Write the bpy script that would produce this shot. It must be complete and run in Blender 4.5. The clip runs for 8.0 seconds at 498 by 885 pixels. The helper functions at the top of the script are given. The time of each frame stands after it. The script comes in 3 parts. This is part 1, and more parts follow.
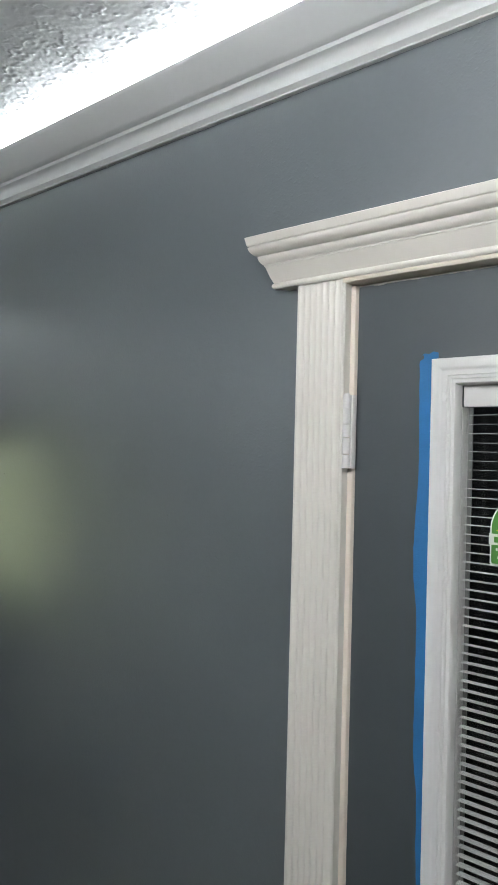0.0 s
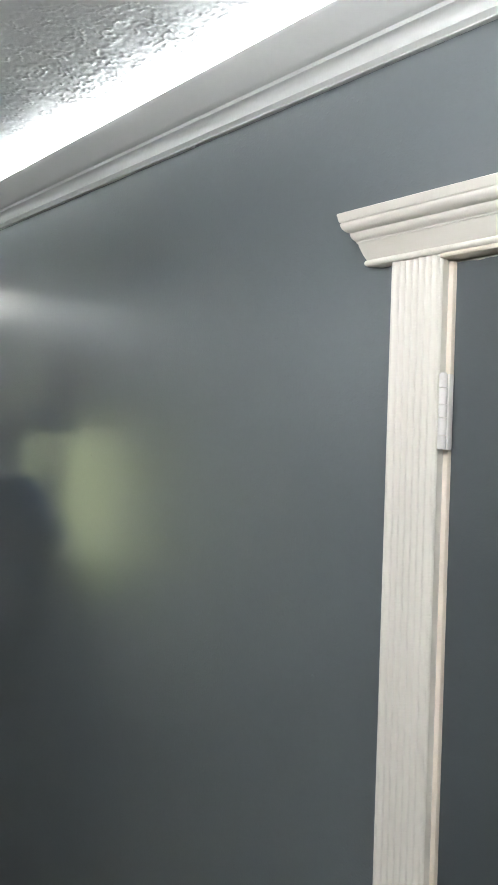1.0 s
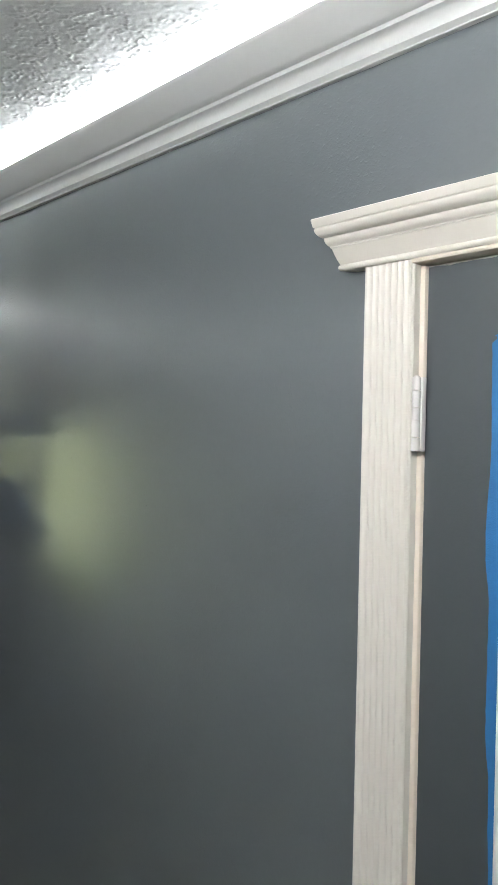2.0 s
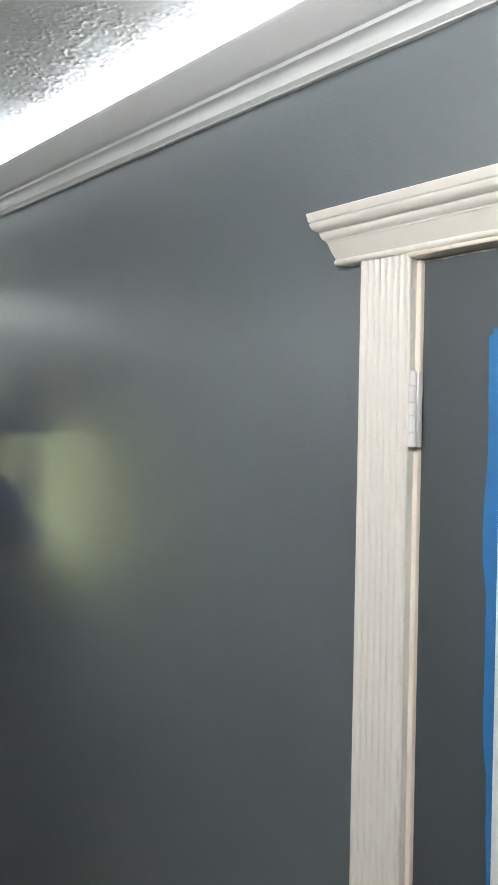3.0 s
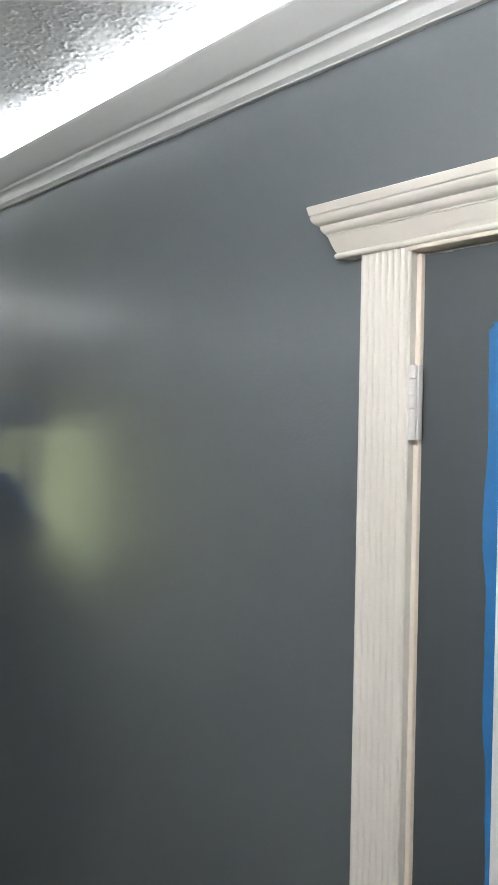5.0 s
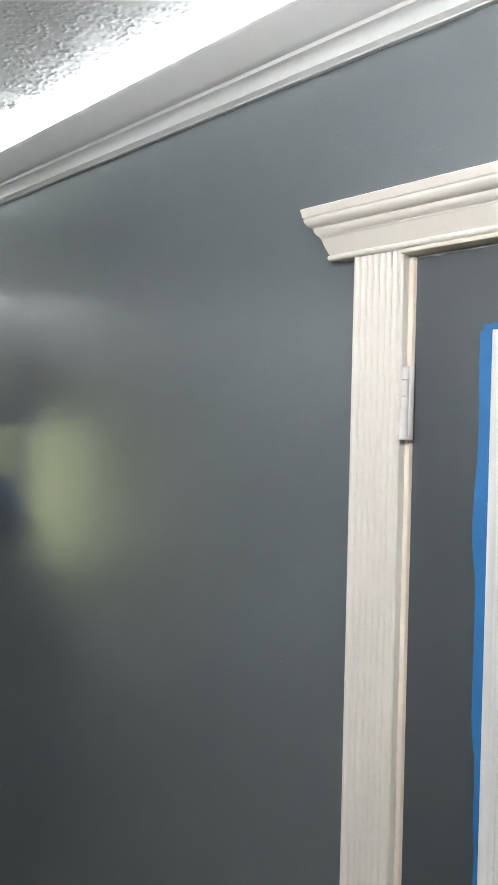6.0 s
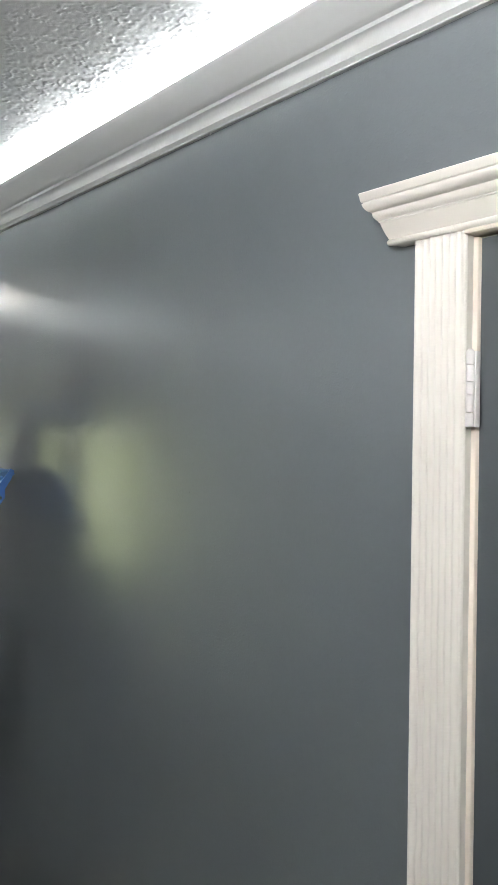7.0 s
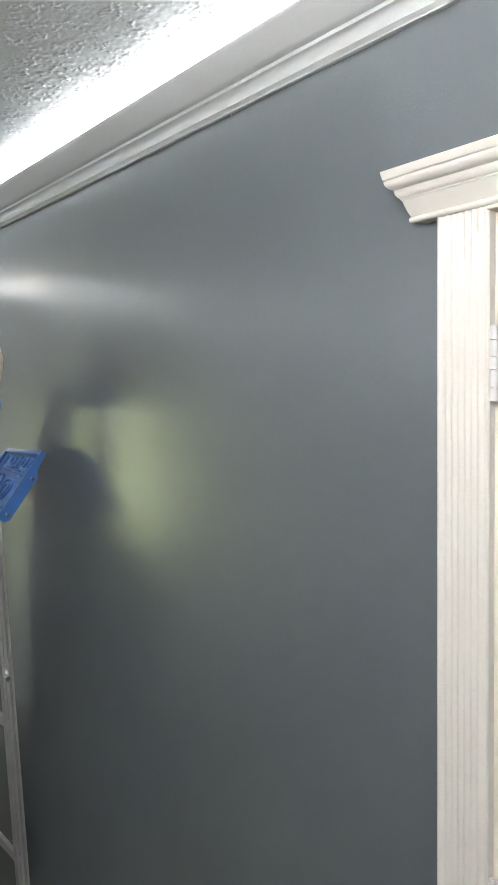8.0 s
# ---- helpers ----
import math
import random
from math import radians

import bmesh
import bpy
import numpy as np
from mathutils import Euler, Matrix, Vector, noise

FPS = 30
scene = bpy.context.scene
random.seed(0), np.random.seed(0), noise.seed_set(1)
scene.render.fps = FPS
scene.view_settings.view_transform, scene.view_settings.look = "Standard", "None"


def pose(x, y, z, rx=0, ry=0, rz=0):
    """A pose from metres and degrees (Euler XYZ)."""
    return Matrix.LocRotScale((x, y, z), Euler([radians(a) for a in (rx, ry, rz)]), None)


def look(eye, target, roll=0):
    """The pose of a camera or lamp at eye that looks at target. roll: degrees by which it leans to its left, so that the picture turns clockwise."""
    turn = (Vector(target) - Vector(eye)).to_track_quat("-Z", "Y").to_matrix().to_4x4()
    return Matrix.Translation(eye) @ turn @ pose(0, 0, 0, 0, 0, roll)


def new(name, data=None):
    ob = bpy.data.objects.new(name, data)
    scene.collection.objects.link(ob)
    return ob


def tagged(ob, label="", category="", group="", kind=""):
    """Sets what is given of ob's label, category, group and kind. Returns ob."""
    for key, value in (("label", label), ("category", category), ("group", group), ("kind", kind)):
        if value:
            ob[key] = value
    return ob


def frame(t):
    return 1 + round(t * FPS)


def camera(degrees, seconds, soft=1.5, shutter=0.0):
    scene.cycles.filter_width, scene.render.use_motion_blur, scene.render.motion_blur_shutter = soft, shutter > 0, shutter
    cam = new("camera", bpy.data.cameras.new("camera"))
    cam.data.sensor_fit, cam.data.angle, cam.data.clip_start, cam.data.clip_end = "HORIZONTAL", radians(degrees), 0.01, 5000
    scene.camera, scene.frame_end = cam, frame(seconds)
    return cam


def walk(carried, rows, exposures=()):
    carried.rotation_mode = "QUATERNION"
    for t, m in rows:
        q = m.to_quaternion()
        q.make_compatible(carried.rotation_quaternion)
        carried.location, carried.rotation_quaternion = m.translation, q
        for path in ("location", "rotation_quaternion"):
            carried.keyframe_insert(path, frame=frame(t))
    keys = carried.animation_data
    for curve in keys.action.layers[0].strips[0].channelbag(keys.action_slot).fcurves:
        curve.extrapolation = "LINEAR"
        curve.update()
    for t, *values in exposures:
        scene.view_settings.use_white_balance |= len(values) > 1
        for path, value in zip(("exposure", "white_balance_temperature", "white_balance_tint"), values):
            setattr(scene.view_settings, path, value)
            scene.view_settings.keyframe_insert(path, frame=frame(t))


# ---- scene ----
cam = camera(35.5, 8.0)
PATH = [
    (0, (0.735, -0.888, 1.809), (-0.642, 0.562, 1.827), 1.4),
    (0.3, (0.724, -0.892, 1.806), (-0.671, 0.541, 1.782), 1.8),
    (0.5, (0.717, -0.895, 1.804), (-0.712, 0.504, 1.775), 1.9),
    (1, (0.707, -0.899, 1.799), (-0.796, 0.419, 1.778), 1.7),
    (1.2, (0.707, -0.9, 1.8), (-0.81, 0.403, 1.776), 1.6),
    (1.5, (0.711, -0.901, 1.805), (-0.792, 0.418, 1.775), 1.4),
    (2, (0.721, -0.904, 1.81), (-0.75, 0.45, 1.78), 1.1),
    (3.5, (0.714, -0.892, 1.797), (-0.753, 0.467, 1.772), 1.0),
    (4, (0.713, -0.893, 1.796), (-0.751, 0.468, 1.765), 1.1),
    (4.5, (0.716, -0.892, 1.801), (-0.757, 0.46, 1.762), 0.9),
    (6, (0.721, -0.916, 1.803), (-0.721, 0.469, 1.757), 1.2),
    (6.5, (0.717, -0.914, 1.798), (-0.718, 0.479, 1.761), 1.3),
    (6.8, (0.699, -0.913, 1.782), (-0.766, 0.448, 1.76), 1.1),
    (7, (0.691, -0.913, 1.776), (-0.831, 0.385, 1.75), 0.6),
    (7.2, (0.696, -0.919, 1.78), (-0.865, 0.331, 1.732), -0.0),
    (7.5, (0.703, -0.931, 1.781), (-0.877, 0.294, 1.713), -0.5),
    (7.8, (0.707, -0.93, 1.784), (-0.866, 0.303, 1.706), -0.6),
    (8, (0.708, -0.934, 1.78), (-0.852, 0.315, 1.693), -0.6),
]
EXPOSURES = [(0.0, 0.02, 6350, 10), (1.0, 0.43, 6500, 10), (4.7, 0.34, 6550, 12), (6.5, 0.51, 6550, 12), (7.2, 0.59, 6550, 12), (8.0, 0.69, 6550, 12)]
walk(cam, [(t, look(eye, target, roll)) for t, eye, target, roll in PATH], EXPOSURES)

# ---- sizes ----
XW, XE, YS = -3.50, 1.95, -3.60         # west, east and south faces of the room
CEIL = 2.450
T = 0.12                                # wall thickness
DOOR_L, DOOR_R, DOOR_TOP = 0.0955, 1.0245, 2.0405
WIN_Y0, WIN_Y1, WIN_Z0, WIN_Z1 = -1.82, -0.96, 0.72, 1.86

# ---- world and lights ----
world = bpy.data.worlds.new("sky")
scene.world = world
world.use_nodes = True
wt = world.node_tree
sky = wt.nodes.new("ShaderNodeTexSky")
sky.sky_type, sky.sun_disc, sky.sun_elevation, sky.sun_rotation = "NISHITA", False, radians(38), radians(200)
wt.links.new(sky.outputs[0], wt.nodes["Background"].inputs[0])
wt.nodes["Background"].inputs[1].default_value = 0.05
# North glow is seen, west's shows in the reflection; south and east are added.
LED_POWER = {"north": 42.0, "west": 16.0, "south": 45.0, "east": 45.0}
# Unseen globes: the first follows the head's shadow, the second is added fill.
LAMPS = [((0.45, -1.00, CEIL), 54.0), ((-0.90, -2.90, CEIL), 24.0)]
# Added downlight, unseen, that brightens the west wall for the north wall's reflection.
WEST_FILL = ((-2.75, -0.55, CEIL), 70.0)


# ---- materials ----
def material(name, color, rough=0.5, metal=0.0, spread=0.06, scale=6.0, fine=90.0, bump=0.0, bump_scale=250.0, coat=0.0, coat_rough=0.2, patch=None, level=0.5, coat_ior=1.5, nubs=0.0, ior=1.5):
    """A painted, plastic or metal surface: colour drifting at two scales, uneven gloss and fine relief."""
    m = bpy.data.materials.new(name)
    m.use_nodes = True
    nt = m.node_tree
    b = nt.nodes["Principled BSDF"]
    geo = nt.nodes.new("ShaderNodeNewGeometry")

    def noise_tex(sc, detail=3.0):
        n = nt.nodes.new("ShaderNodeTexNoise")
        n.inputs["Scale"].default_value, n.inputs["Detail"].default_value = sc, detail
        nt.links.new(geo.outputs["Position"], n.inputs["Vector"])
        return n.outputs["Fac"]

    def math_node(op, a, c):
        n = nt.nodes.new("ShaderNodeMath")
        n.operation = op
        for i, v in enumerate((a, c)):
            if isinstance(v, (int, float)):
                n.inputs[i].default_value = v
            else:
                nt.links.new(v, n.inputs[i])
        return n.outputs[0]

    both = math_node("ADD", math_node("MULTIPLY", noise_tex(scale), 0.6), math_node("MULTIPLY", noise_tex(fine), 0.4))
    ramp = nt.nodes.new("ShaderNodeValToRGB")
    ramp.color_ramp.elements[0].position, ramp.color_ramp.elements[1].position = 0.3, 0.7
    ramp.color_ramp.elements[0].color = (*[c * (1 - spread) for c in color], 1)
    ramp.color_ramp.elements[1].color = (*[min(1, c * (1 + spread)) for c in color], 1)
    nt.links.new(both, ramp.inputs[0])
    nt.links.new(ramp.outputs[0], b.inputs["Base Color"])
    nt.links.new(math_node("ADD", math_node("MULTIPLY", noise_tex(scale * 2.3), 0.08), rough - 0.04), b.inputs["Roughness"])
    b.inputs["Metallic"].default_value, b.inputs["Specular IOR Level"].default_value = metal, level
    b.inputs["Coat Weight"].default_value, b.inputs["Coat Roughness"].default_value = coat, coat_rough
    b.inputs["Coat IOR"].default_value, b.inputs["IOR"].default_value = coat_ior, ior
    if bump:
        h = noise_tex(bump_scale, 2.0)
        if patch:
            mask = nt.nodes.new("ShaderNodeMapRange")
            mask.inputs["From Min"].default_value, mask.inputs["From Max"].default_value = 0.47, 0.68
            mask.inputs["To Min"].default_value, mask.inputs["To Max"].default_value = patch, 1.0
            nt.links.new(noise_tex(3.1, 2.0), mask.inputs["Value"])
            h = math_node("MULTIPLY", h, mask.outputs[0])
        if nubs:
            spots = nt.nodes.new("ShaderNodeMapRange")
            spots.inputs["From Min"].default_value, spots.inputs["From Max"].default_value = 0.58, 0.74
            nt.links.new(noise_tex(bump_scale * 0.62, 1.0), spots.inputs["Value"])
            h = math_node("ADD", h, math_node("MULTIPLY", math_node("MULTIPLY", spots.outputs[0], nubs), mask.outputs[0]))
        bn = nt.nodes.new("ShaderNodeBump")
        bn.inputs["Strength"].default_value, bn.inputs["Distance"].default_value = 1.0, bump
        nt.links.new(h, bn.inputs["Height"])
        nt.links.new(bn.outputs[0], b.inputs["Normal"])
        nt.links.new(bn.outputs[0], b.inputs["Coat Normal"])
    return m


def glowing(name, color, strength):
    m = bpy.data.materials.new(name)
    m.use_nodes = True
    b = m.node_tree.nodes["Principled BSDF"]
    b.inputs["Base Color"].default_value = (*color, 1)
    b.inputs["Emission Color"].default_value = (*color, 1)
    b.inputs["Emission Strength"].default_value = strength
    return m


WALL = material("slate_grey_satin_paint", (0.120, 0.137, 0.147), 0.40, level=0.7, ior=1.68, coat_ior=1.72, spread=0.05, scale=2.5, bump=0.00064, bump_scale=230, patch=0.35, coat=0.9, coat_rough=0.15, nubs=0.60)
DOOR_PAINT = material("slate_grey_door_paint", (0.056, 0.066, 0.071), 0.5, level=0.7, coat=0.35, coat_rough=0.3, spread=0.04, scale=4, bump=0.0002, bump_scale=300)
WALL_B = material("pale_grey_wall_paint", (0.84, 0.84, 0.82), 0.45, spread=0.05, scale=3, bump=0.0008, bump_scale=260)
WALL_C = material("slate_grey_side_wall_paint", (0.13, 0.145, 0.155), 0.45, spread=0.05, scale=3, bump=0.0008, bump_scale=260)
WHITE = material("white_trim_paint", (0.78, 0.735, 0.665), 0.40, spread=0.02, scale=3, fine=25, bump=0.00002, bump_scale=40)
CREAM = material("cream_jamb_paint", (0.80, 0.71, 0.60), 0.38, spread=0.04, scale=9, bump=0.0003, bump_scale=120)
CROWN = material("white_crown_paint", (0.68, 0.68, 0.665), 0.40, spread=0.02, scale=5, bump=0.0002, bump_scale=90)
CEILING = material("white_textured_ceiling", (0.88, 0.885, 0.87), 0.36, spread=0.03, scale=14, bump=0.0002, bump_scale=300)
VINYL = material("white_vinyl_frame", (0.77, 0.75, 0.72), 0.38, spread=0.02, scale=8, bump=0.0002, bump_scale=150)
SHADE_GREY = material("shaded_channel_grey", (0.30, 0.31, 0.29), 0.5, spread=0.04, scale=20)
SLAT = material("white_blind_slat", (0.60, 0.61, 0.58), 0.4, spread=0.03, scale=10)
TAPE = material("blue_masking_tape", (0.020, 0.150, 0.365), 0.6, spread=0.10, scale=30, fine=300, bump=0.0004, bump_scale=700)
FLOOR = material("brown_floor", (0.07, 0.058, 0.044), 0.5, spread=0.25, scale=4, fine=40)
ALU = material("dull_aluminium", (0.60, 0.59, 0.57), 0.42, metal=0.8, spread=0.07, scale=20, fine=200)
BLUE = material("blue_plastic", (0.022, 0.125, 0.385), 0.45, coat=1.0, coat_rough=0.30, coat_ior=1.6, spread=0.06, scale=18, bump=0.0003, bump_scale=400)
STEEL = material("bright_steel", (0.75, 0.75, 0.73), 0.25, metal=1.0, spread=0.04, scale=30)
PAINTED_METAL = material("white_painted_hinge", (0.80, 0.76, 0.73), 0.50, spread=0.04, scale=40, bump=0.0003, bump_scale=250)
GREEN = material("green_print", (0.09, 0.27, 0.05), 0.3, spread=0.03)
YELLOW = material("yellow_print", (0.85, 0.58, 0.03), 0.3, spread=0.03)
PAPER = material("white_print", (0.80, 0.82, 0.76), 0.3, spread=0.02)
CLOTH = material("cream_cloth", (0.74, 0.68, 0.58), 0.9, spread=0.08, scale=25, fine=200, bump=0.0006, bump_scale=160)
DARK_SHEET = material("dark_reflection_mask", (0.05, 0.058, 0.060), 0.95, spread=0.2, scale=12, fine=150, bump=0.001, bump_scale=300)
OUTSIDE_DARK = material("dark_outside_shell", (0.035, 0.04, 0.035), 0.7, spread=0.3, scale=3)

GLASS = bpy.data.materials.new("clear_glass")
GLASS.use_nodes = True
gb = GLASS.node_tree.nodes["Principled BSDF"]
gb.inputs["Transmission Weight"].default_value, gb.inputs["Roughness"].default_value, gb.inputs["IOR"].default_value = 1.0, 0.0, 1.45

# Foliage that glows: the emission stands in for sunlight on the garden.
YARD = bpy.data.materials.new("glowing_garden_distance")
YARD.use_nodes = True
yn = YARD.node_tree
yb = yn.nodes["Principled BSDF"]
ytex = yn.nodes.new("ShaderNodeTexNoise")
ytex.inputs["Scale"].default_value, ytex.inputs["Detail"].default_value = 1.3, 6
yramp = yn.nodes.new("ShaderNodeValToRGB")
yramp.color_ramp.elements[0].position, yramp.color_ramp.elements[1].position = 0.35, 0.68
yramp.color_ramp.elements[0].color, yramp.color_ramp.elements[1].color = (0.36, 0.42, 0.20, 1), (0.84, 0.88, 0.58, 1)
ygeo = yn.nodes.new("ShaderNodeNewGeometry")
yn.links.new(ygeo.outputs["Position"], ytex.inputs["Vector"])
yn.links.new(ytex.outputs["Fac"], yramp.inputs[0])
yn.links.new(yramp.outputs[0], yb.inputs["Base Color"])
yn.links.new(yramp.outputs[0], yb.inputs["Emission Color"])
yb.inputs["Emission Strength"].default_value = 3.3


# ---- mesh helpers ----
def mesh_object(name, bm, mat, smooth=False):
    me = bpy.data.meshes.new(name)
    bmesh.ops.recalc_face_normals(bm, faces=bm.faces)
    bm.to_mesh(me)
    bm.free()
    me.materials.append(mat)
    if smooth:
        me.set_sharp_from_angle(angle=radians(38))
        for p in me.polygons:
            p.use_smooth = True
    return new(name, me)


def part(name, bm, mat, parent, label="", smooth=True):
    """One mesh object under a thing or a part."""
    ob = mesh_object(name, bm, mat, smooth)
    ob.parent = parent
    ob.matrix_parent_inverse = parent.matrix_world.inverted() if parent.parent else parent.matrix_basis.inverted()
    return tagged(ob, label)


def thing(name, at, label, category, kind="", group=""):
    ob = new(name)
    ob.matrix_basis = Matrix.Translation(at)
    return tagged(ob, label, category, group, kind)


def box(bm, x0, x1, y0, y1, z0, z1, bevel=0.0, m=None):
    r = bmesh.ops.create_cube(bm, size=1)
    vs = r["verts"]
    for v in vs:
        v.co = Vector(((x0 + x1) / 2 + v.co.x * (x1 - x0), (y0 + y1) / 2 + v.co.y * (y1 - y0), (z0 + z1) / 2 + v.co.z * (z1 - z0)))
    if bevel:
        es = list({e for v in vs for e in v.link_edges})
        vs = list({v for f in bmesh.ops.bevel(bm, geom=es, offset=bevel, segments=2, affect="EDGES", profile=0.5)["faces"] for v in f.verts} | {v for v in vs if v.is_valid})
    if m:
        bmesh.ops.transform(bm, matrix=m, verts=vs)
    return bm


def boxes(*items, bevel=0.0, m=None):
    bm = bmesh.new()
    for it in items:
        box(bm, *it, bevel=bevel, m=m)
    return bm


def rod(bm, a, b, r, sides=12, r2=None):
    a, b = Vector(a), Vector(b)
    m = Matrix.Translation((a + b) / 2) @ (b - a).to_track_quat("Z", "Y").to_matrix().to_4x4()
    bmesh.ops.create_cone(bm, cap_ends=True, segments=sides, radius1=r, radius2=r if r2 is None else r2, depth=(b - a).length, matrix=m)
    return bm


def sweep(rings):
    """A closed solid through rings of equal length."""
    bm = bmesh.new()
    vs = [[bm.verts.new(p) for p in ring] for ring in rings]
    n = len(rings[0])
    for a, b in zip(vs, vs[1:]):
        for i in range(n):
            bm.faces.new((a[i], a[(i + 1) % n], b[(i + 1) % n], b[i]))
    bm.faces.new(vs[0][::-1])
    bm.faces.new(vs[-1])
    return bm


def arc(cx, cz, r, a0, a1, n=6):
    return [(cx + r * math.cos(radians(a0 + (a1 - a0) * i / n)), cz + r * math.sin(radians(a0 + (a1 - a0) * i / n))) for i in range(n + 1)]


# ---- structure ----
def structure(name, bm, mat, label, category, smooth=False):
    return tagged(mesh_object(name, bm, mat, smooth), label, category, kind="structure")


structure("wall_north", boxes((XW - T, 0.078, 0, T, 0, CEIL + 0.1), (1.042, XE + T, 0, T, 0, CEIL + 0.1), (0.078, 1.042, 0, T, 2.062, CEIL + 0.1)), WALL,
          "dark slate grey satin painted wall with light orange-peel texture", "wall")
structure("wall_west", boxes((XW - T, XW, YS - T, WIN_Y0, 0, CEIL + 0.1), (XW - T, XW, WIN_Y1, 0, 0, CEIL + 0.1), (XW - T, XW, WIN_Y0, WIN_Y1, 0, WIN_Z0),
          (XW - T, XW, WIN_Y0, WIN_Y1, WIN_Z1, CEIL + 0.1)), WALL_B, "pale grey painted wall with a garden window", "wall")
structure("wall_south", boxes((XW, XE, YS - T, YS, 0, CEIL + 0.1)), WALL_C, "plain slate grey painted wall", "wall")
structure("wall_east", boxes((XE, XE + T, YS - T, 0, 0, CEIL + 0.1)), WALL_C, "plain slate grey painted wall beside the door", "wall")
structure("floor", boxes((XW - T, XE + T, YS - T, T, -0.1, 0)), FLOOR, "brown wooden floor", "floor")
structure("ground", boxes((-60, 60, -60, 60, -0.35, -0.15)), GREEN, "flat grassy garden ground outside", "ground")


def lattice(seed, nx, ny, sx, sy, cell):
    """Smooth value noise on a grid of nx by ny points, sx and sy metres wide, with cells of the given size."""
    rng = np.random.default_rng(seed)
    gx, gy = int(sx / cell) + 3, int(sy / cell) + 3
    g = rng.random((gx, gy))
    x, y = np.linspace(0, sx / cell, nx), np.linspace(0, sy / cell, ny)
    ix, iy = x.astype(int), y.astype(int)
    fx, fy = x - ix, y - iy
    fx, fy = (fx * fx * (3 - 2 * fx))[:, None], (fy * fy * (3 - 2 * fy))[None, :]
    a = g[np.ix_(ix, iy)] * (1 - fx) + g[np.ix_(ix + 1, iy)] * fx
    b = g[np.ix_(ix, iy + 1)] * (1 - fx) + g[np.ix_(ix + 1, iy + 1)] * fx
    return a * (1 - fy) + b * fy


def ceiling():
    """Hand-trowelled ceiling: short squiggly ridges and flattened blobs, modelled where the camera passes, plain further off."""
    x0, x1, y0, y1, step = -1.95, 0.25, -0.62, 0.0, 0.0022
    nx, ny = int((x1 - x0) / step), int((y1 - y0) / step)
    size = (x1 - x0, y1 - y0)
    worm = np.abs(lattice(3, nx, ny, *size, 0.0110) * 0.75 + lattice(4, nx, ny, *size, 0.0070) * 0.25 - 0.5)
    where = np.clip((lattice(5, nx, ny, *size, 0.024) - 0.40) * 6, 0, 1)
    ridge = np.clip(1 - worm / 0.055, 0, 1) ** 0.8 * where
    blob = np.clip((lattice(6, nx, ny, *size, 0.019) * 0.65 + lattice(7, nx, ny, *size, 0.008) * 0.35 - 0.60) * 9, 0, 1)
    low = lattice(8, nx, ny, *size, 0.16)
    h = 0.0019 * ridge + 0.0006 * blob * (1 - ridge) + 0.0015 * low + 0.0004 * lattice(9, nx, ny, *size, 0.006)
    xs, ys = np.linspace(x0, x1, nx), np.linspace(y0, y1, ny)
    edge = np.clip(np.minimum(np.minimum(xs - x0, x1 - xs)[:, None], (ys - y0)[None, :]) / 0.05, 0, 1)
    z = CEIL - h * edge
    verts = np.stack([np.repeat(xs, ny), np.tile(ys, nx), z.ravel()], 1)
    i = (np.arange(nx - 1)[:, None] * ny + np.arange(ny - 1)[None, :]).ravel()
    faces = np.stack([i, i + 1, i + ny + 1, i + ny], 1)
    rest = [(XW - T, x0, YS - T, T), (x1, XE + T, YS - T, T), (x0, x1, YS - T, y0)]
    n = len(verts)
    extra, quads = [], []
    for a, b, c, d in rest:
        quads.append([n + len(extra) + k for k in (0, 3, 2, 1)])
        extra += [(a, c, CEIL), (b, c, CEIL), (b, d, CEIL), (a, d, CEIL)]
    top = n + len(extra)
    extra += [(XW - T, YS - T, CEIL + 0.12), (XE + T, YS - T, CEIL + 0.12), (XE + T, T, CEIL + 0.12), (XW - T, T, CEIL + 0.12)]
    quads.append([top, top + 1, top + 2, top + 3])
    me = bpy.data.meshes.new("ceiling")
    me.from_pydata(np.vstack([verts, np.array(extra)]).tolist(), [], faces.tolist() + quads)
    me.update()
    me.polygons.foreach_set("use_smooth", [True] * len(me.polygons))
    me.materials.append(CEILING)
    tagged(new("ceiling", me), "white hand-trowelled textured ceiling with raised squiggles", "ceiling", kind="structure")


ceiling()

# crown moulding: (projection, height) from the lower edge round to the hollow behind it
# Its last points add an unseen white backing that bounces light onto the ceiling.
CROWN_PROFILE = ([(0.0, 2.3472), (0.0080, 2.3472), (0.0085, 2.3478), (0.0085, 2.3496), (0.0160, 2.3552), (0.0163, 2.3600), (0.0172, 2.3650), (0.0188, 2.3688), (0.0215, 2.3722), (0.0252, 2.3746), (0.0290, 2.3758), (0.0304, 2.3764), (0.0308, 2.3776)]
                 + [(0.0308, 2.3812), (0.0314, 2.3826), (0.0345, 2.3834), (0.0372, 2.3844), (0.0400, 2.3860), (0.0430, 2.3884), (0.0500, 2.3945), (0.0580, 2.4016), (0.0660, 2.4088), (0.0735, 2.4158), (0.0775, 2.4200), (0.0797, 2.4228), (0.0803, 2.4242), (0.0796, 2.4256), (0.0778, 2.4256)]
                 + [(0.0730, 2.4205), (0.0580, 2.4065), (0.0460, 2.3965), (0.0300, 2.3935), (0.0100, 2.3935), (0.0100, 2.4440), (0.0, 2.4440)])
L = {"north": ((XW, 0), (XE, 0)), "west": ((XW, YS), (XW, 0)), "south": ((XE, YS), (XW, YS)), "east": ((XE, 0), (XE, YS))}
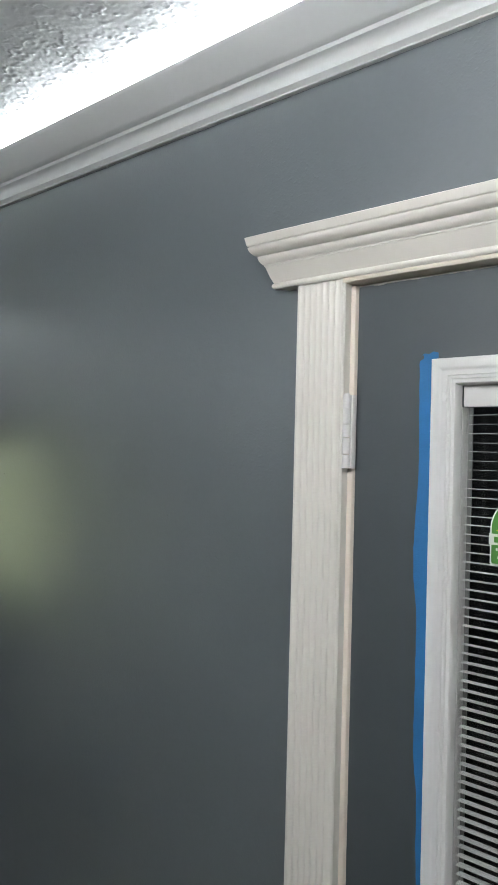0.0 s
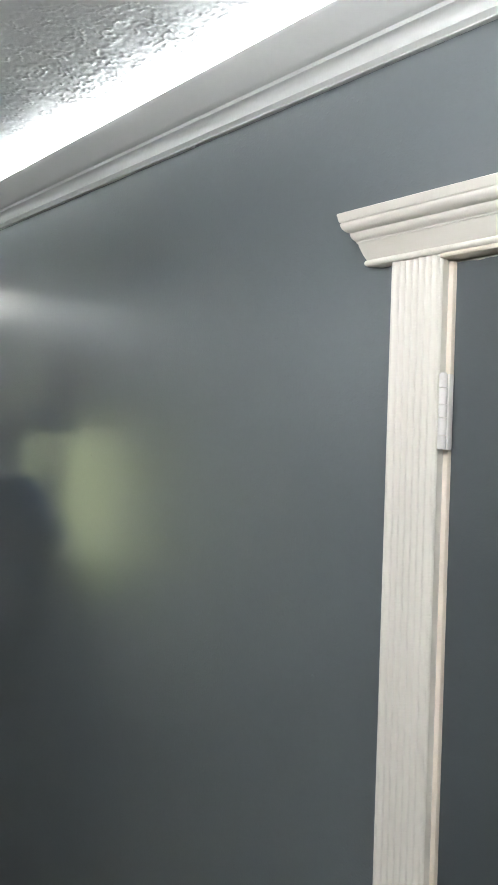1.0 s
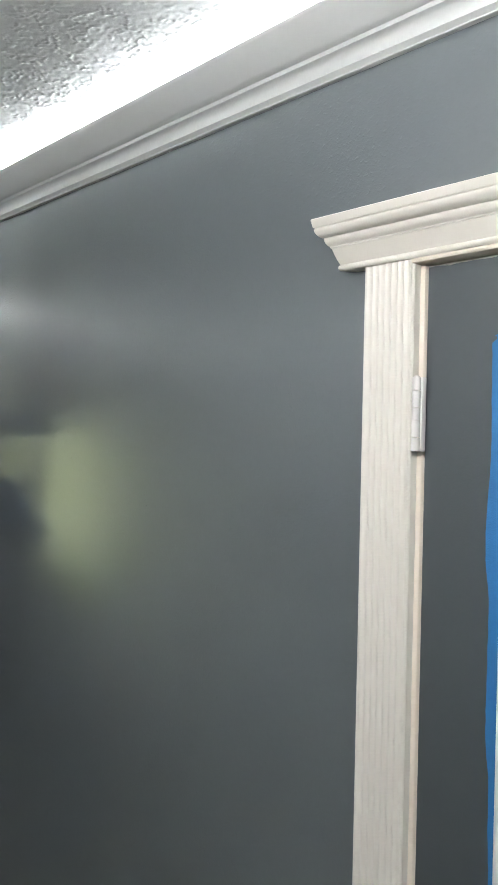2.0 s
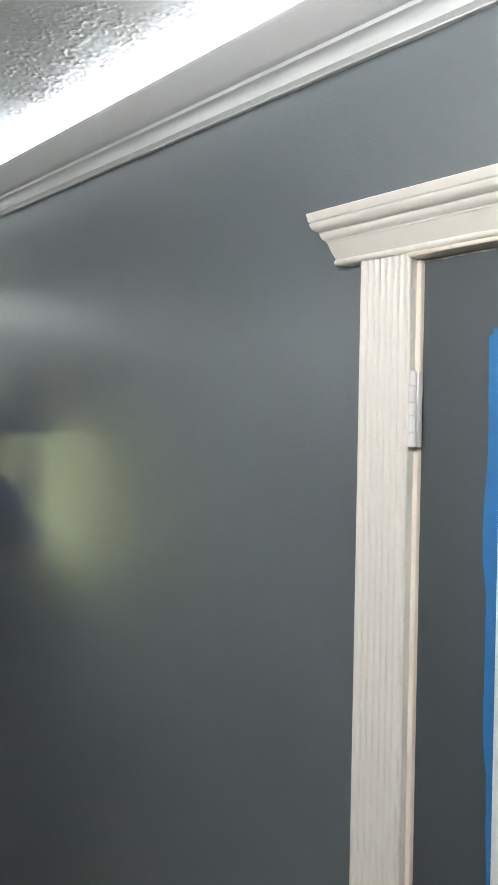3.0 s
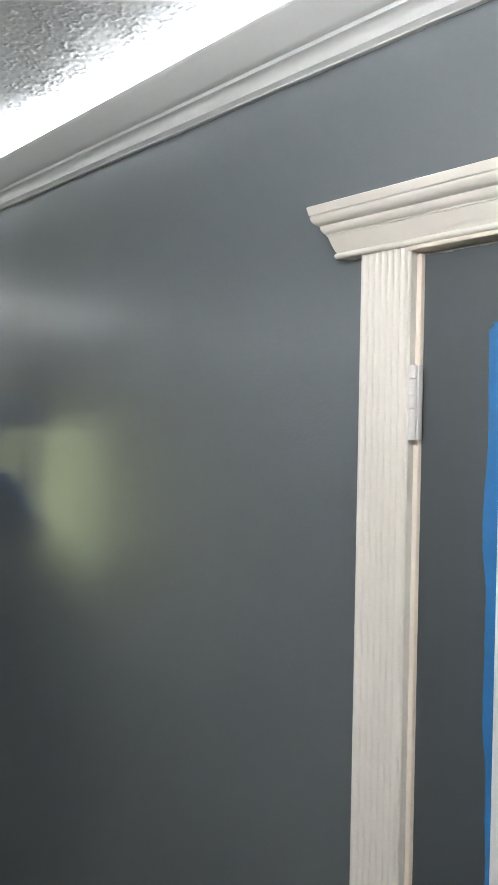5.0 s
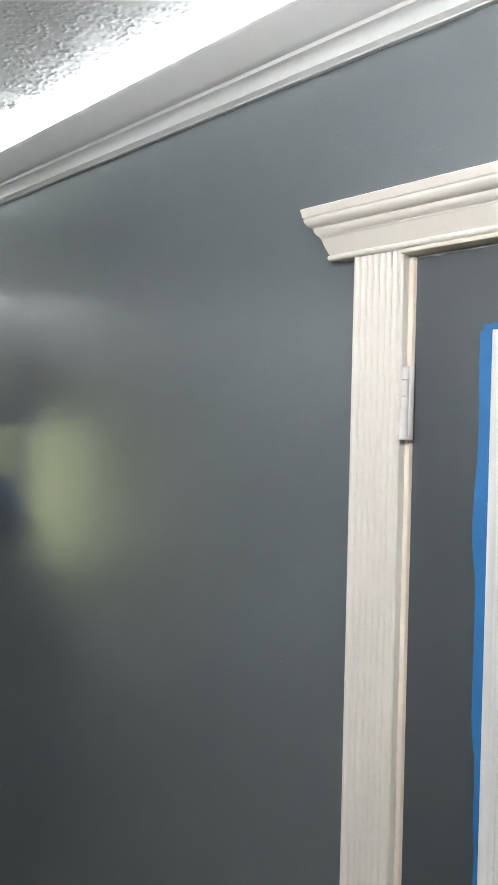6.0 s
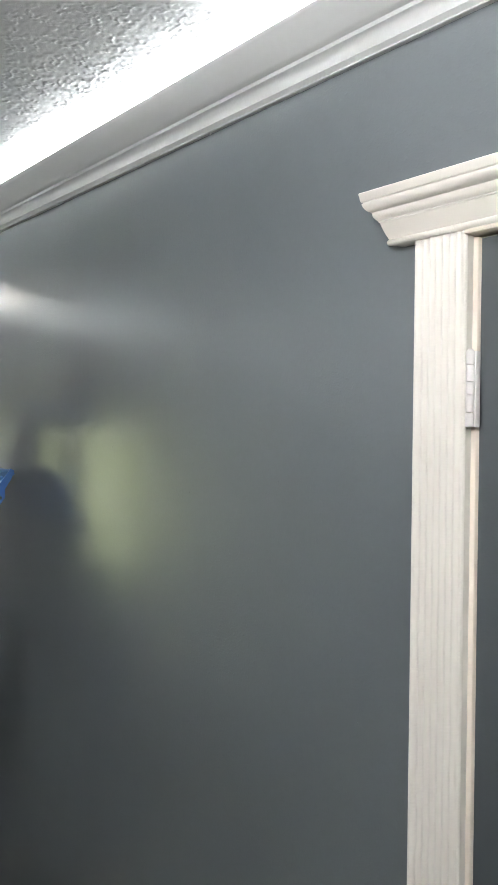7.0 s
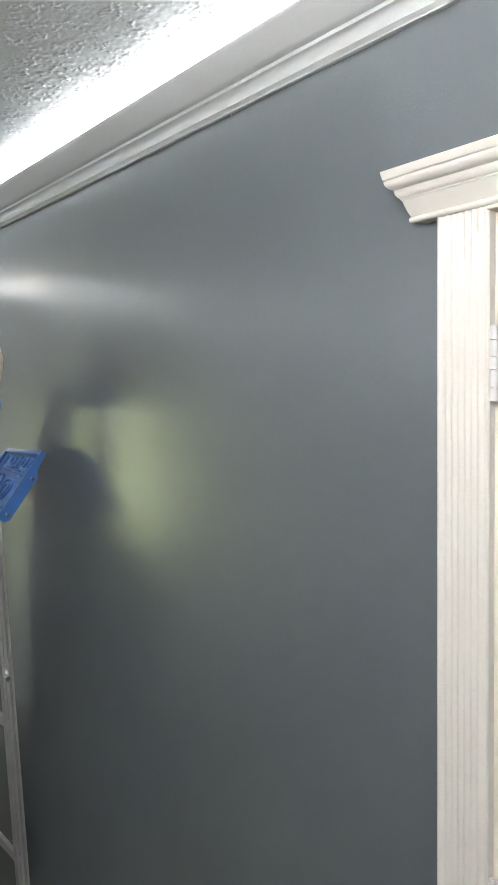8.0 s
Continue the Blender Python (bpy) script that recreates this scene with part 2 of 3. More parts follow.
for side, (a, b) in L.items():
    a, b = Vector((*a, 0)), Vector((*b, 0))
    along = (b - a).normalized()
    inward = Vector((along.y, -along.x, 0))
    rings = [[a + inward * p + along * p + Vector((0, 0, z)) for p, z in CROWN_PROFILE], [b + inward * p - along * p + Vector((0, 0, z)) for p, z in CROWN_PROFILE]]
    structure("crown_" + side, sweep(rings), CROWN, "white painted crown moulding set below the ceiling", "crown moulding", smooth=True)
    # South and east strips are unseen, added to brighten the ceiling.
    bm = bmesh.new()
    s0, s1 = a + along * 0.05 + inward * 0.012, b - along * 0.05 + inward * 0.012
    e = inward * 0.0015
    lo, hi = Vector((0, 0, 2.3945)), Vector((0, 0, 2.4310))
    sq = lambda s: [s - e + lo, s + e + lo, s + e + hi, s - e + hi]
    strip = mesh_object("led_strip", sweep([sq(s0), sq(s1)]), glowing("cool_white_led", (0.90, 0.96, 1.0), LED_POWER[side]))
    tagged(strip, "glowing cool white strip hidden on the crown, assumed on unseen walls", "light strip", "cove lights")

bm = bmesh.new()
rod(bm, (-0.495, -0.0060, 2.3490), (-0.495, -0.0065, 2.3425), 0.0022, 8, 0.0012)
structure("trim_drip", bm, CROWN, "dried white paint drip under the crown moulding", "paint drip", smooth=True)

# ---- door, casing and window ----
casing = thing("trim_door", (0.55, 0, 0), "white painted fluted door casing with a moulded head", "door trim", "structure")


def fluted(x0, x1):
    """Reeded board from the floor to the head."""
    n, w, edge = 7, x1 - x0, 0.0055
    pitch = (w - 2 * edge) / n
    front = [(x0, -0.0165), (x0 + 0.002, -0.019), (x0 + edge, -0.019)]
    for k in range(n):
        c = x0 + edge + pitch * k
        front += [(c + pitch * f, -0.019 + 0.0024 * math.sin(math.pi * f) ** 0.8) for f in (0.12, 0.3, 0.5, 0.7, 0.88)] + [(c + pitch, -0.019)]
    front += [(x1 - 0.002, -0.019), (x1, -0.0165)]
    ring = [(x, y) for x, y in front] + [(x1, 0.0), (x0, 0.0)]
    zs = [0.0, 0.5, 1.0, 1.5, 2.056]
    return sweep([[(x, y, z) for x, y in ring] for z in zs])


part("casing_board", fluted(-0.001, 0.0862), WHITE, casing)
part("casing_board", fluted(1.0338, 1.121), WHITE, casing)
HEAD = ([(0.0, 2.050), (0.0185, 2.050)] + arc(0.0195, 2.0546, 0.0046, -85, 75, 6) + [(0.0218, 2.0600), (0.0262, 2.0670), (0.0300, 2.0750), (0.0330, 2.0825), (0.0348, 2.0829), (0.0352, 2.0852), (0.0368, 2.0856)]
        + [(0.0388, 2.0870), (0.0412, 2.0895), (0.0427, 2.0925), (0.0434, 2.0955), (0.0434, 2.0968), (0.0478, 2.0978)]
        + [(0.0502, 2.0990), (0.0535, 2.1018), (0.0556, 2.1050), (0.0566, 2.1080), (0.0566, 2.1092), (0.0550, 2.1095), (0.0550, 2.1105)]
        + [(0.0566, 2.1107), (0.0578, 2.1114), (0.0584, 2.1128), (0.0610, 2.1226), (0.0600, 2.1238), (0.0, 2.1238)])
part("head_casing", sweep([[(-0.031 - 0.64 * p, -p, z) for p, z in HEAD], [(1.151 + 0.64 * p, -p, z) for p, z in HEAD]]), WHITE, casing, "moulded white head with returned ends")
part("jamb", boxes((0.0795, 0.0940, -0.0035, T, 0, 2.0430), bevel=0.0040), CREAM, casing, "cream door jamb")
part("jamb", boxes((1.0260, 1.0405, -0.0035, T, 0, 2.0430), bevel=0.0040), CREAM, casing, "cream door jamb")
part("head_jamb", boxes((0.0820, 1.0380, -0.0215, T, 2.0432, 2.0505), bevel=0.0030), CREAM, casing)
part("stop", boxes((0.0942, 0.1040, 0.050, 0.062, 0, 2.0430), (1.016, 1.0258, 0.050, 0.062, 0, 2.0430), (0.1042, 1.0158, 0.050, 0.062, 2.034, 2.0430)), CREAM, casing)

door = thing("door_1", (DOOR_L, 0.02, 0), "dark slate grey entry door with a white framed window and blinds", "door", "structure")
LX0, LX1, LZ0, LZ1 = 0.2165, 0.9035, 0.28, 1.931     # outside of the white window frame
GX0, GX1, GZ0, GZ1 = 0.2510, 0.8690, 0.32, 1.8985     # the glass
DY0, DY1 = 0.002, 0.046
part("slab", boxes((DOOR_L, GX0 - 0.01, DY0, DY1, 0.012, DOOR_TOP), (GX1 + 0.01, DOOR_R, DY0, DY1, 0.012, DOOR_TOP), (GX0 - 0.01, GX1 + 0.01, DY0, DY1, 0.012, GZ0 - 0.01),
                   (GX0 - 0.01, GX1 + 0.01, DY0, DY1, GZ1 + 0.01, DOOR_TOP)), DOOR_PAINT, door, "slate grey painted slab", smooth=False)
# frame profile: (distance inward from the outer edge, projection)
FR = [(d * 0.835, p) for d, p in [(0.0, 0.0), (0.0, 0.006), (0.0012, 0.0090), (0.004, 0.0112), (0.009, 0.0120), (0.014, 0.0112), (0.0175, 0.0092), (0.0200, 0.0078), (0.026, 0.0072), (0.0275, 0.0056), (0.0315, 0.0052),
      (0.0328, 0.0036), (0.0378, 0.0032), (0.0390, 0.0018), (0.0402, -0.0020), (0.0412, -0.0100), (0.0412, -0.0120), (0.0, -0.0005)]]


def lite_frame():
    rings = []
    for sx, sz in ((0, 0), (1, 0), (1, 1), (0, 1), (0, 0)):
        rings.append([((LX1 - d) if sx else (LX0 + d), DY0 - p, (LZ1 - d) if sz else (LZ0 + d)) for d, p in FR])
    bm = bmesh.new()
    vs = [[bm.verts.new(p) for p in r] for r in rings[:4]]
    vs.append(vs[0])
    n = len(FR)
    for a, b in zip(vs, vs[1:]):
        for i in range(n):
            bm.faces.new((a[i], a[(i + 1) % n], b[(i + 1) % n], b[i]))
    return bm


frame_ob = part("lite_frame", lite_frame(), VINYL, door, "white moulded vinyl window frame")
for z in (1.8815, 1.667, 1.453, 1.239, 1.025, 0.811, 0.597, 0.383):
    for x in (0.2345, 0.8855):
        bm = bmesh.new()
        rod(bm, (x, DY0 - 0.0070, z), (x, DY0 - 0.0080, z), 0.0058, 20, 0.0052)
        part("screw_plug", bm, VINYL, frame_ob)
pane = part("pane", boxes((GX0 - 0.004, GX1 + 0.004, 0.0115, 0.0140, GZ0 - 0.004, GZ1 + 0.004)), GLASS, door, "clear glass", smooth=False)
pane.visible_shadow = False
pane = part("pane", boxes((GX0 - 0.004, GX1 + 0.004, 0.0455, 0.0475, GZ0 - 0.004, GZ1 + 0.004)), GLASS, door, "clear glass", smooth=False)
pane.visible_shadow = False
# Grey strips behind the blind ends hold the side channel's shade as colour.
part("shade_strip", boxes((GX0, GX0 + 0.0055, 0.0310, 0.0335, GZ0, 1.8695), (GX1 - 0.0055, GX1, 0.0310, 0.0335, GZ0, 1.8695)), SHADE_GREY, door)
part("headrail", boxes((GX0 + 0.001, GX1 - 0.001, 0.0150, 0.0300, 1.8700, 1.8985), bevel=0.001), VINYL, door)
part("side_channel", boxes((GX0 - 0.002, GX0 + 0.0005, 0.0150, 0.0305, GZ0, 1.8695)), VINYL, door)
part("side_channel", boxes((GX1 - 0.0005, GX1 + 0.002, 0.0150, 0.0305, GZ0, 1.8695)), VINYL, door)


def slat_mesh():
    ring = [(-0.0058, 0.0), (-0.003, 0.00055), (0.0, 0.0007), (0.003, 0.00055), (0.0058, 0.0), (0.003, 0.0003), (0.0, 0.00042), (-0.003, 0.0003)]
    bm = sweep([[(x, y, z) for y, z in ring] for x in (GX0 + 0.0030, GX1 - 0.0030)])
    me = bpy.data.meshes.new("slat")
    bm.to_mesh(me)
    bm.free()
    me.materials.append(SLAT)
    return me


slat = slat_mesh()
rng = random.Random(4)
for k in range(130):
    ob = new("slat", slat)
    ob.matrix_basis = pose(0, 0.0230, 1.8590 - 0.01160 * k, rng.uniform(-2, 2), rng.uniform(-0.08, 0.08), 0)
    ob.parent = door
    ob.matrix_parent_inverse = door.matrix_basis.inverted()

# ragged line of white paint along the door's top edge
bm = bmesh.new()
rng = random.Random(12)
xs = [DOOR_L + 0.001 + k * 0.00595 for k in range(154)]
low = [DOOR_TOP - 0.0008 - abs(rng.gauss(0, 0.0006)) - (0.0018 if k % 37 in (5, 6) else 0) for k in range(154)]
for k in range(153):
    box(bm, xs[k], xs[k + 1], DY0 - 0.0007, DY0 - 0.0001, (low[k] + low[k + 1]) / 2, DOOR_TOP + 0.0004)
part("paint_line", bm, WHITE, door, "ragged white paint line", smooth=False)

hinges = [thing("hinge", (0.092, -0.006, z), "white painted butt hinge between door and jamb", "hinge", group="door hinges") for z in (1.837, 1.07, 0.28)]
for hg in hinges:
    z = hg.matrix_basis.translation.z
    cuts = [-0.0508, -0.0315, -0.0080, 0.0095, 0.0325, 0.0508]
    for c0, c1 in zip(cuts, cuts[1:]):
        bm = bmesh.new()
        rod(bm, (0.0915, -0.0150, z + c0 + 0.0004), (0.0915, -0.0150, z + c1 - 0.0004), 0.0058, 20)
        part("knuckle", bm, PAINTED_METAL, hg)
    part("leaf", boxes((0.0940, 0.0985, -0.0115, -0.0015, z - 0.0508, z + 0.0508), bevel=0.0008), PAINTED_METAL, hg)
    bm = bmesh.new()
    rod(bm, (0.0915, -0.0150, z + 0.0508), (0.0915, -0.0150, z + 0.0528), 0.0046, 16, 0.0036)
    part("pin", bm, PAINTED_METAL, hg)


def flat(points, y, th=0.0004):
    bm = bmesh.new()
    f = bm.faces.new([bm.verts.new((x, y, z)) for x, z in points])
    r = bmesh.ops.extrude_face_region(bm, geom=[f])
    bmesh.ops.translate(bm, vec=(0, -th, 0), verts=[v for v in r["geom"] if isinstance(v, bmesh.types.BMVert)])
    return bm


def tape_strip():
    """Masking tape along the frame, with a wavering loose edge that lifts from the door."""
    bm = bmesh.new()
    rows = []
    rng = random.Random(9)
    widths = {1.94: 0.0200, 1.93: 0.0195, 1.85: 0.0195, 1.80: 0.0178, 1.75: 0.0190, 1.68: 0.0225, 1.65: 0.0220, 1.60: 0.0170, 1.50: 0.0165, 1.42: 0.0160, 1.37: 0.0110, 1.30: 0.0110, 1.24: 0.0080, 1.0: 0.012, 0.6: 0.016, 0.27: 0.014}
    keys = sorted(widths)
    z = 1.9370
    while z > 0.27:
        i = max(k for k in range(len(keys) - 1) if keys[k] <= z)
        f = (z - keys[i]) / (keys[i + 1] - keys[i])
        w = widths[keys[i]] * (1 - f) + widths[keys[i + 1]] * f + rng.uniform(-0.0004, 0.0004)
        lift = 0.0016 + 0.0012 * math.sin(z * 23)
        right = LX0 + (0.0060 if z > 1.932 else -0.0006)
        rows.append([bm.verts.new((right - w * t, DY0 - 0.0012 - lift * t * t, z)) for t in (0, 0.35, 0.7, 1)] + [bm.verts.new((right - w * t, DY0 - 0.0008 - lift * t * t, z)) for t in (1, 0.7, 0.35, 0)])
        z -= 0.004 if z > 1.925 else 0.012
    for a, b in zip(rows, rows[1:]):
        for i in range(8):
            bm.faces.new((a[i], a[(i + 1) % 8], b[(i + 1) % 8], b[i]))
    bm.faces.new(rows[0])
    bm.faces.new(rows[-1][::-1])
    return bm


tape = thing("masking_tape", (LX0, 0.0, 0.27), "torn blue masking tape stuck along the white frame", "masking tape")
part("strip", tape_strip(), TAPE, tape)
flap = [(LX0 - 0.0185, 1.9372), (LX0 - 0.0140, 1.9395), (LX0 - 0.0075, 1.9385), (LX0 - 0.0010, 1.9412), (LX0 + 0.0055, 1.9398), (LX0 + 0.0065, 1.9372)]
part("torn_end", flat(flap, DY0 - 0.0009), TAPE, tape, "torn end of the tape", smooth=False)


# sticker on the glass: an arched shield with a sun, a banner and illegible print
def shield(x0, x1, z0, z1, inset=0.0):
    x0, x1, z0, z1 = x0 + inset, x1 - inset, z0 + inset, z1 - inset
    r = (x1 - x0) / 2
    return [(x0, z0 + 0.002), (x0 + 0.002, z0), (x1 - 0.002, z0), (x1, z0 + 0.002)] + [((x0 + x1) / 2 + r * math.cos(a), z1 - r + r * math.sin(a)) for a in [math.pi * k / 16 for k in range(17)]]


sticker = thing("window_sticker", (0.3245, 0.011, 1.678), "green and yellow shield-shaped sticker on the door glass", "sticker")
SX0, SX1, SZ0, SZ1, SY = 0.2935, 0.3695, 1.675, 1.758, 0.0112
part("border", flat(shield(SX0, SX1, SZ0, SZ1), SY), PAPER, sticker, "white edge")
part("field", flat(shield(SX0, SX1, SZ0, SZ1, 0.002), SY - 0.0005), GREEN, sticker, "green field", smooth=False)
cx, cz = (SX0 + SX1) / 2, 1.714
part("sun", flat([(cx + (0.030 if k % 2 else 0.024) * math.cos(math.pi * k / 24), cz + (0.030 if k % 2 else 0.024) * math.sin(math.pi * k / 24)) for k in range(25)], SY - 0.0010), YELLOW, sticker, "yellow half sun", smooth=False)
part("banner", flat([(SX0 - 0.001, 1.700), (SX1 + 0.001, 1.700), (SX1 + 0.001, 1.7125), (SX0 - 0.001, 1.7135)], SY - 0.0015), PAPER, sticker, "white banner", smooth=False)
for i in range(5):
    part("bar", flat([(SX0 + 0.006 + 0.0135 * i, 1.7030), (SX0 + 0.014 + 0.0135 * i, 1.7030), (SX0 + 0.014 + 0.0135 * i, 1.7100), (SX0 + 0.006 + 0.0135 * i, 1.7100)], SY - 0.0020), GREEN, sticker, smooth=False)
for z, a, b in ((1.693, 0.008, 0.060), (1.688, 0.012, 0.066), (1.683, 0.010, 0.050)):
    part("bar", flat([(SX0 + a, z), (SX0 + b, z), (SX0 + b, z + 0.003), (SX0 + a, z + 0.003)], SY - 0.0010), PAPER, sticker, smooth=False)

# dark shell added outside the door, which keeps the view through the glass dark
structure("backdrop_dark_shell", boxes((-0.6, 2.4, 1.6, 1.65, -0.15, 2.7), (-0.65, -0.6, T + 0.02, 1.65, -0.15, 2.7), (2.4, 2.45, T + 0.02, 1.65, -0.15, 2.7), (-0.65, 2.45, T + 0.02, 1.65, 2.7, 2.75)),
          OUTSIDE_DARK, "dark shell added outside the door to keep its glass dark", "porch")

# garden window in the west wall
win = thing("window_1", (XW, (WIN_Y0 + WIN_Y1) / 2, WIN_Z0), "white framed window looking on a sunlit green garden", "window", "structure")
f = 0.045
part("window_frame", boxes((XW - 0.09, XW - 0.03, WIN_Y0, WIN_Y0 + f, WIN_Z0, WIN_Z1), (XW - 0.09, XW - 0.03, WIN_Y1 - f, WIN_Y1, WIN_Z0, WIN_Z1),
                           (XW - 0.09, XW - 0.03, WIN_Y0 + f, WIN_Y1 - f, WIN_Z0, WIN_Z0 + f), (XW - 0.09, XW - 0.03, WIN_Y0 + f, WIN_Y1 - f, WIN_Z1 - f, WIN_Z1), bevel=0.002), VINYL, win)
part("window_sill", boxes((XW - 0.02, XW + 0.05, WIN_Y0 - 0.04, WIN_Y1 + 0.04, WIN_Z0 - 0.022, WIN_Z0 - 0.001), bevel=0.003), WHITE, win)
pane = part("pane", boxes((XW - 0.062, XW - 0.058, WIN_Y0 + f, WIN_Y1 - f, WIN_Z0 + f, WIN_Z1 - f)), GLASS, win, smooth=False)
pane.visible_shadow = False
tagged(mesh_object("backdrop_garden", boxes((-9.1, -9.0, -9, 4, -0.15, 5.0)), YARD), "green garden foliage in the distance, glowing to stand for sunlight", "backdrop", kind="structure")


# ---- unseen ceiling lights, added ----
def unseen_ceiling_light(at, power):
    light = thing("unseen_ceiling_light", at, "unseen lit white opal globe added close under the ceiling", "ceiling light", group="ceiling lights")
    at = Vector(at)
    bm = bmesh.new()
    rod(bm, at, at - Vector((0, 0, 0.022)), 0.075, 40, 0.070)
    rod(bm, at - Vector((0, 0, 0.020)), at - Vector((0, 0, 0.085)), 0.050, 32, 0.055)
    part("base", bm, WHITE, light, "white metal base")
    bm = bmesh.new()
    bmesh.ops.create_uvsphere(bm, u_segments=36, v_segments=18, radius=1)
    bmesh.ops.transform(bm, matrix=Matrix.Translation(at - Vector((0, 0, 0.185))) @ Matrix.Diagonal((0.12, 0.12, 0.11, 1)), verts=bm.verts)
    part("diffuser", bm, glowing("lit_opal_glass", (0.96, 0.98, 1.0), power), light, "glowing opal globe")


# Helper lamp out of view, shaped as a small rimmed downlight.
def downlight(at, power):
    light = thing("downlight", at, "unseen small white downlight added to brighten the west wall", "downlight")
    at = Vector(at)
    n = 40
    prof = [(0.100, 0.0), (0.098, -0.068), (0.094, -0.074), (0.084, -0.074), (0.082, -0.012), (0.082, 0.0)]
    vs = []
    bm = bmesh.new()
    for k in range(n):
        a = 2 * math.pi * k / n
        vs.append([bm.verts.new(at + Vector((r * math.cos(a), r * math.sin(a), z))) for r, z in prof])
    for k in range(n):
        a, b = vs[k], vs[(k + 1) % n]
        for i in range(len(prof)):
            bm.faces.new((a[i], a[(i + 1) % len(prof)], b[(i + 1) % len(prof)], b[i]))
    part("rim", bm, WHITE, light, "white metal rim")
    bm = bmesh.new()
    rod(bm, at - Vector((0, 0, 0.004)), at - Vector((0, 0, 0.014)), 0.080, n)
    part("lens", bm, glowing("lit_lens", (0.97, 0.98, 1.0), power), light, "glowing round lens", smooth=False)


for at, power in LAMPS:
    unseen_ceiling_light(at, power)
downlight(*WEST_FILL)


# ---- stepladder by the wall ----
ladder = thing("stepladder", (-1.5, -0.3, 0), "closed aluminium stepladder with blue top and tilted tool tray", "stepladder")


def rail(a, b, depth=0.030, wide=0.022, face=1):
    """A channel rail from a (top) to b (foot): a web with two flanges and a raised rib."""
    a, b = Vector(a), Vector(b)
    prof = [(0, 0), (0, depth), (wide, depth), (wide, depth - 0.006), (0.006, depth - 0.007), (0.006, depth * 0.58), (0.010, depth * 0.56), (0.010, depth * 0.44), (0.006, depth * 0.42), (0.006, 0.007), (wide, 0.006), (wide, 0)]
    return sweep([[p + Vector((face * (u - wide), v - depth / 2, 0)) for u, v in prof] for p in (b, a)])


RT, RF = Vector((-1.360, -0.178, 1.800)), Vector((-1.254, -0.118, 0.0))        # outer edge of the back rail
LT, LF = Vector((-1.640, -0.178, 1.800)), Vector((-1.780, -0.118, 0.0))
FT, FF = Vector((-1.440, -0.205, 1.800)), Vector((-1.400, -0.165, 0.0))        # front rails
HT, HF = Vector((-1.626, -0.205, 1.800)), Vector((-1.764, -0.165, 0.0))
back_r = part("rail", rail(RT, RF), ALU, ladder)
part("rail", rail(LT, LF, face=-1), ALU, ladder)
part("rail", rail(FT, FF, 0.028), ALU, ladder)
part("rail", rail(HT, HF, 0.028, face=-1), ALU, ladder)


def on(a, b, z):
    return a.lerp(b, (a.z - z) / (a.z - b.z))


for z in (0.932, 0.560, 0.22):
    a, b = on(RT, RF, z), on(LT, LF, z)
    part("brace_bar", boxes((b.x + 0.012, a.x - 0.012, a.y - 0.010, a.y + 0.004, z - 0.012, z + 0.012), bevel=0.002), ALU, ladder)
for z in (1.18, 0.88, 0.58, 0.28):
    a, b = on(FT, FF, z), on(HT, HF, z)
    part("tread", boxes((b.x + 0.012, a.x - 0.012, a.y - 0.060, a.y + 0.006, z - 0.012, z + 0.012), bevel=0.003), ALU, ladder)
for a, b, c, d, s in ((RT, RF, FT, FF, 1), (LT, LF, HT, HF, -1)):
    p, q = on(a, b, 1.062), on(c, d, 1.31)
    bm = bmesh.new()
    p = p + Vector((s * -0.010, -0.004, 0))
    q = q + Vector((s * -0.012, 0, 0))
    side, up = Vector((0.0025, 0, 0)), Vector((0, 0.55, 0.83)) * 0.011
    bm = sweep([[e - side - up, e + side - up, e + side + up, e - side + up] for e in (p, q)])
    part("spreader", bm, ALU, ladder)
    bm = bmesh.new()
    r0 = on(a, b, 1.062)
    rod(bm, r0 + Vector((s * -0.016, -0.004, 0)), r0 + Vector((s * 0.010, -0.004, 0)), 0.0090, 16, 0.0060)
    part("bolt", bm, STEEL, ladder, "steel pivot bolt")
for a in (RF, LF, FF, HF):
    part("foot", boxes((a.x - 0.03, a.x + 0.012, a.y - 0.035, a.y + 0.035, 0, 0.035), bevel=0.004), BLUE, ladder, "blue plastic foot")
cap = part("top_cap", sweep([[(-1.671, y, 1.786), (-1.326, y, 1.786), (-1.338, y, 1.832), (-1.345, y, 1.838), (-1.652, y, 1.838), (-1.659, y, 1.832)] for y in (-0.222, -0.150)]), BLUE, ladder, "blue plastic top")
bm = bmesh.new()
rod(bm, (-1.334, -0.190, 1.811), (-1.327, -0.190, 1.811), 0.006, 14, 0.004)
part("rivet", bm, STEEL, cap, "steel rivet")

# the tool tray: local x runs away along the wall, y up its slope, z out of its face
dv = Vector((0, 0.130, 0.172)).normalized()
nv = Vector((0, -dv.z, dv.y))
TM = Matrix(((-1, dv.x, nv.x, -1.275), (0, dv.y, nv.y, -0.190), (0, dv.z, nv.z, 1.503), (0, 0, 0, 1)))


def in_tray(bm):
    bmesh.ops.transform(bm, matrix=TM, verts=bm.verts)
    return bm


TW, TD = 0.245, 0.214
side_prof = [(0.0, -0.024), (0.0, 0.0), (TD, 0.0), (TD + 0.002, -0.012), (TD - 0.020, -0.018), (TD - 0.050, -0.020), (TD - 0.070, -0.034), (0.012, -0.034)]
tray = part("tool_tray", in_tray(boxes((0.006, TW - 0.006, 0.006, TD - 0.004, -0.016, -0.008), bevel=0.001)), BLUE, ladder, "blue plastic tool tray with moulded slots")
for x in (0.0, TW - 0.006):
    part("side_wall", in_tray(sweep([[(x + w, y, z) for y, z in side_prof] for w in (0.0, 0.006)])), BLUE, tray)
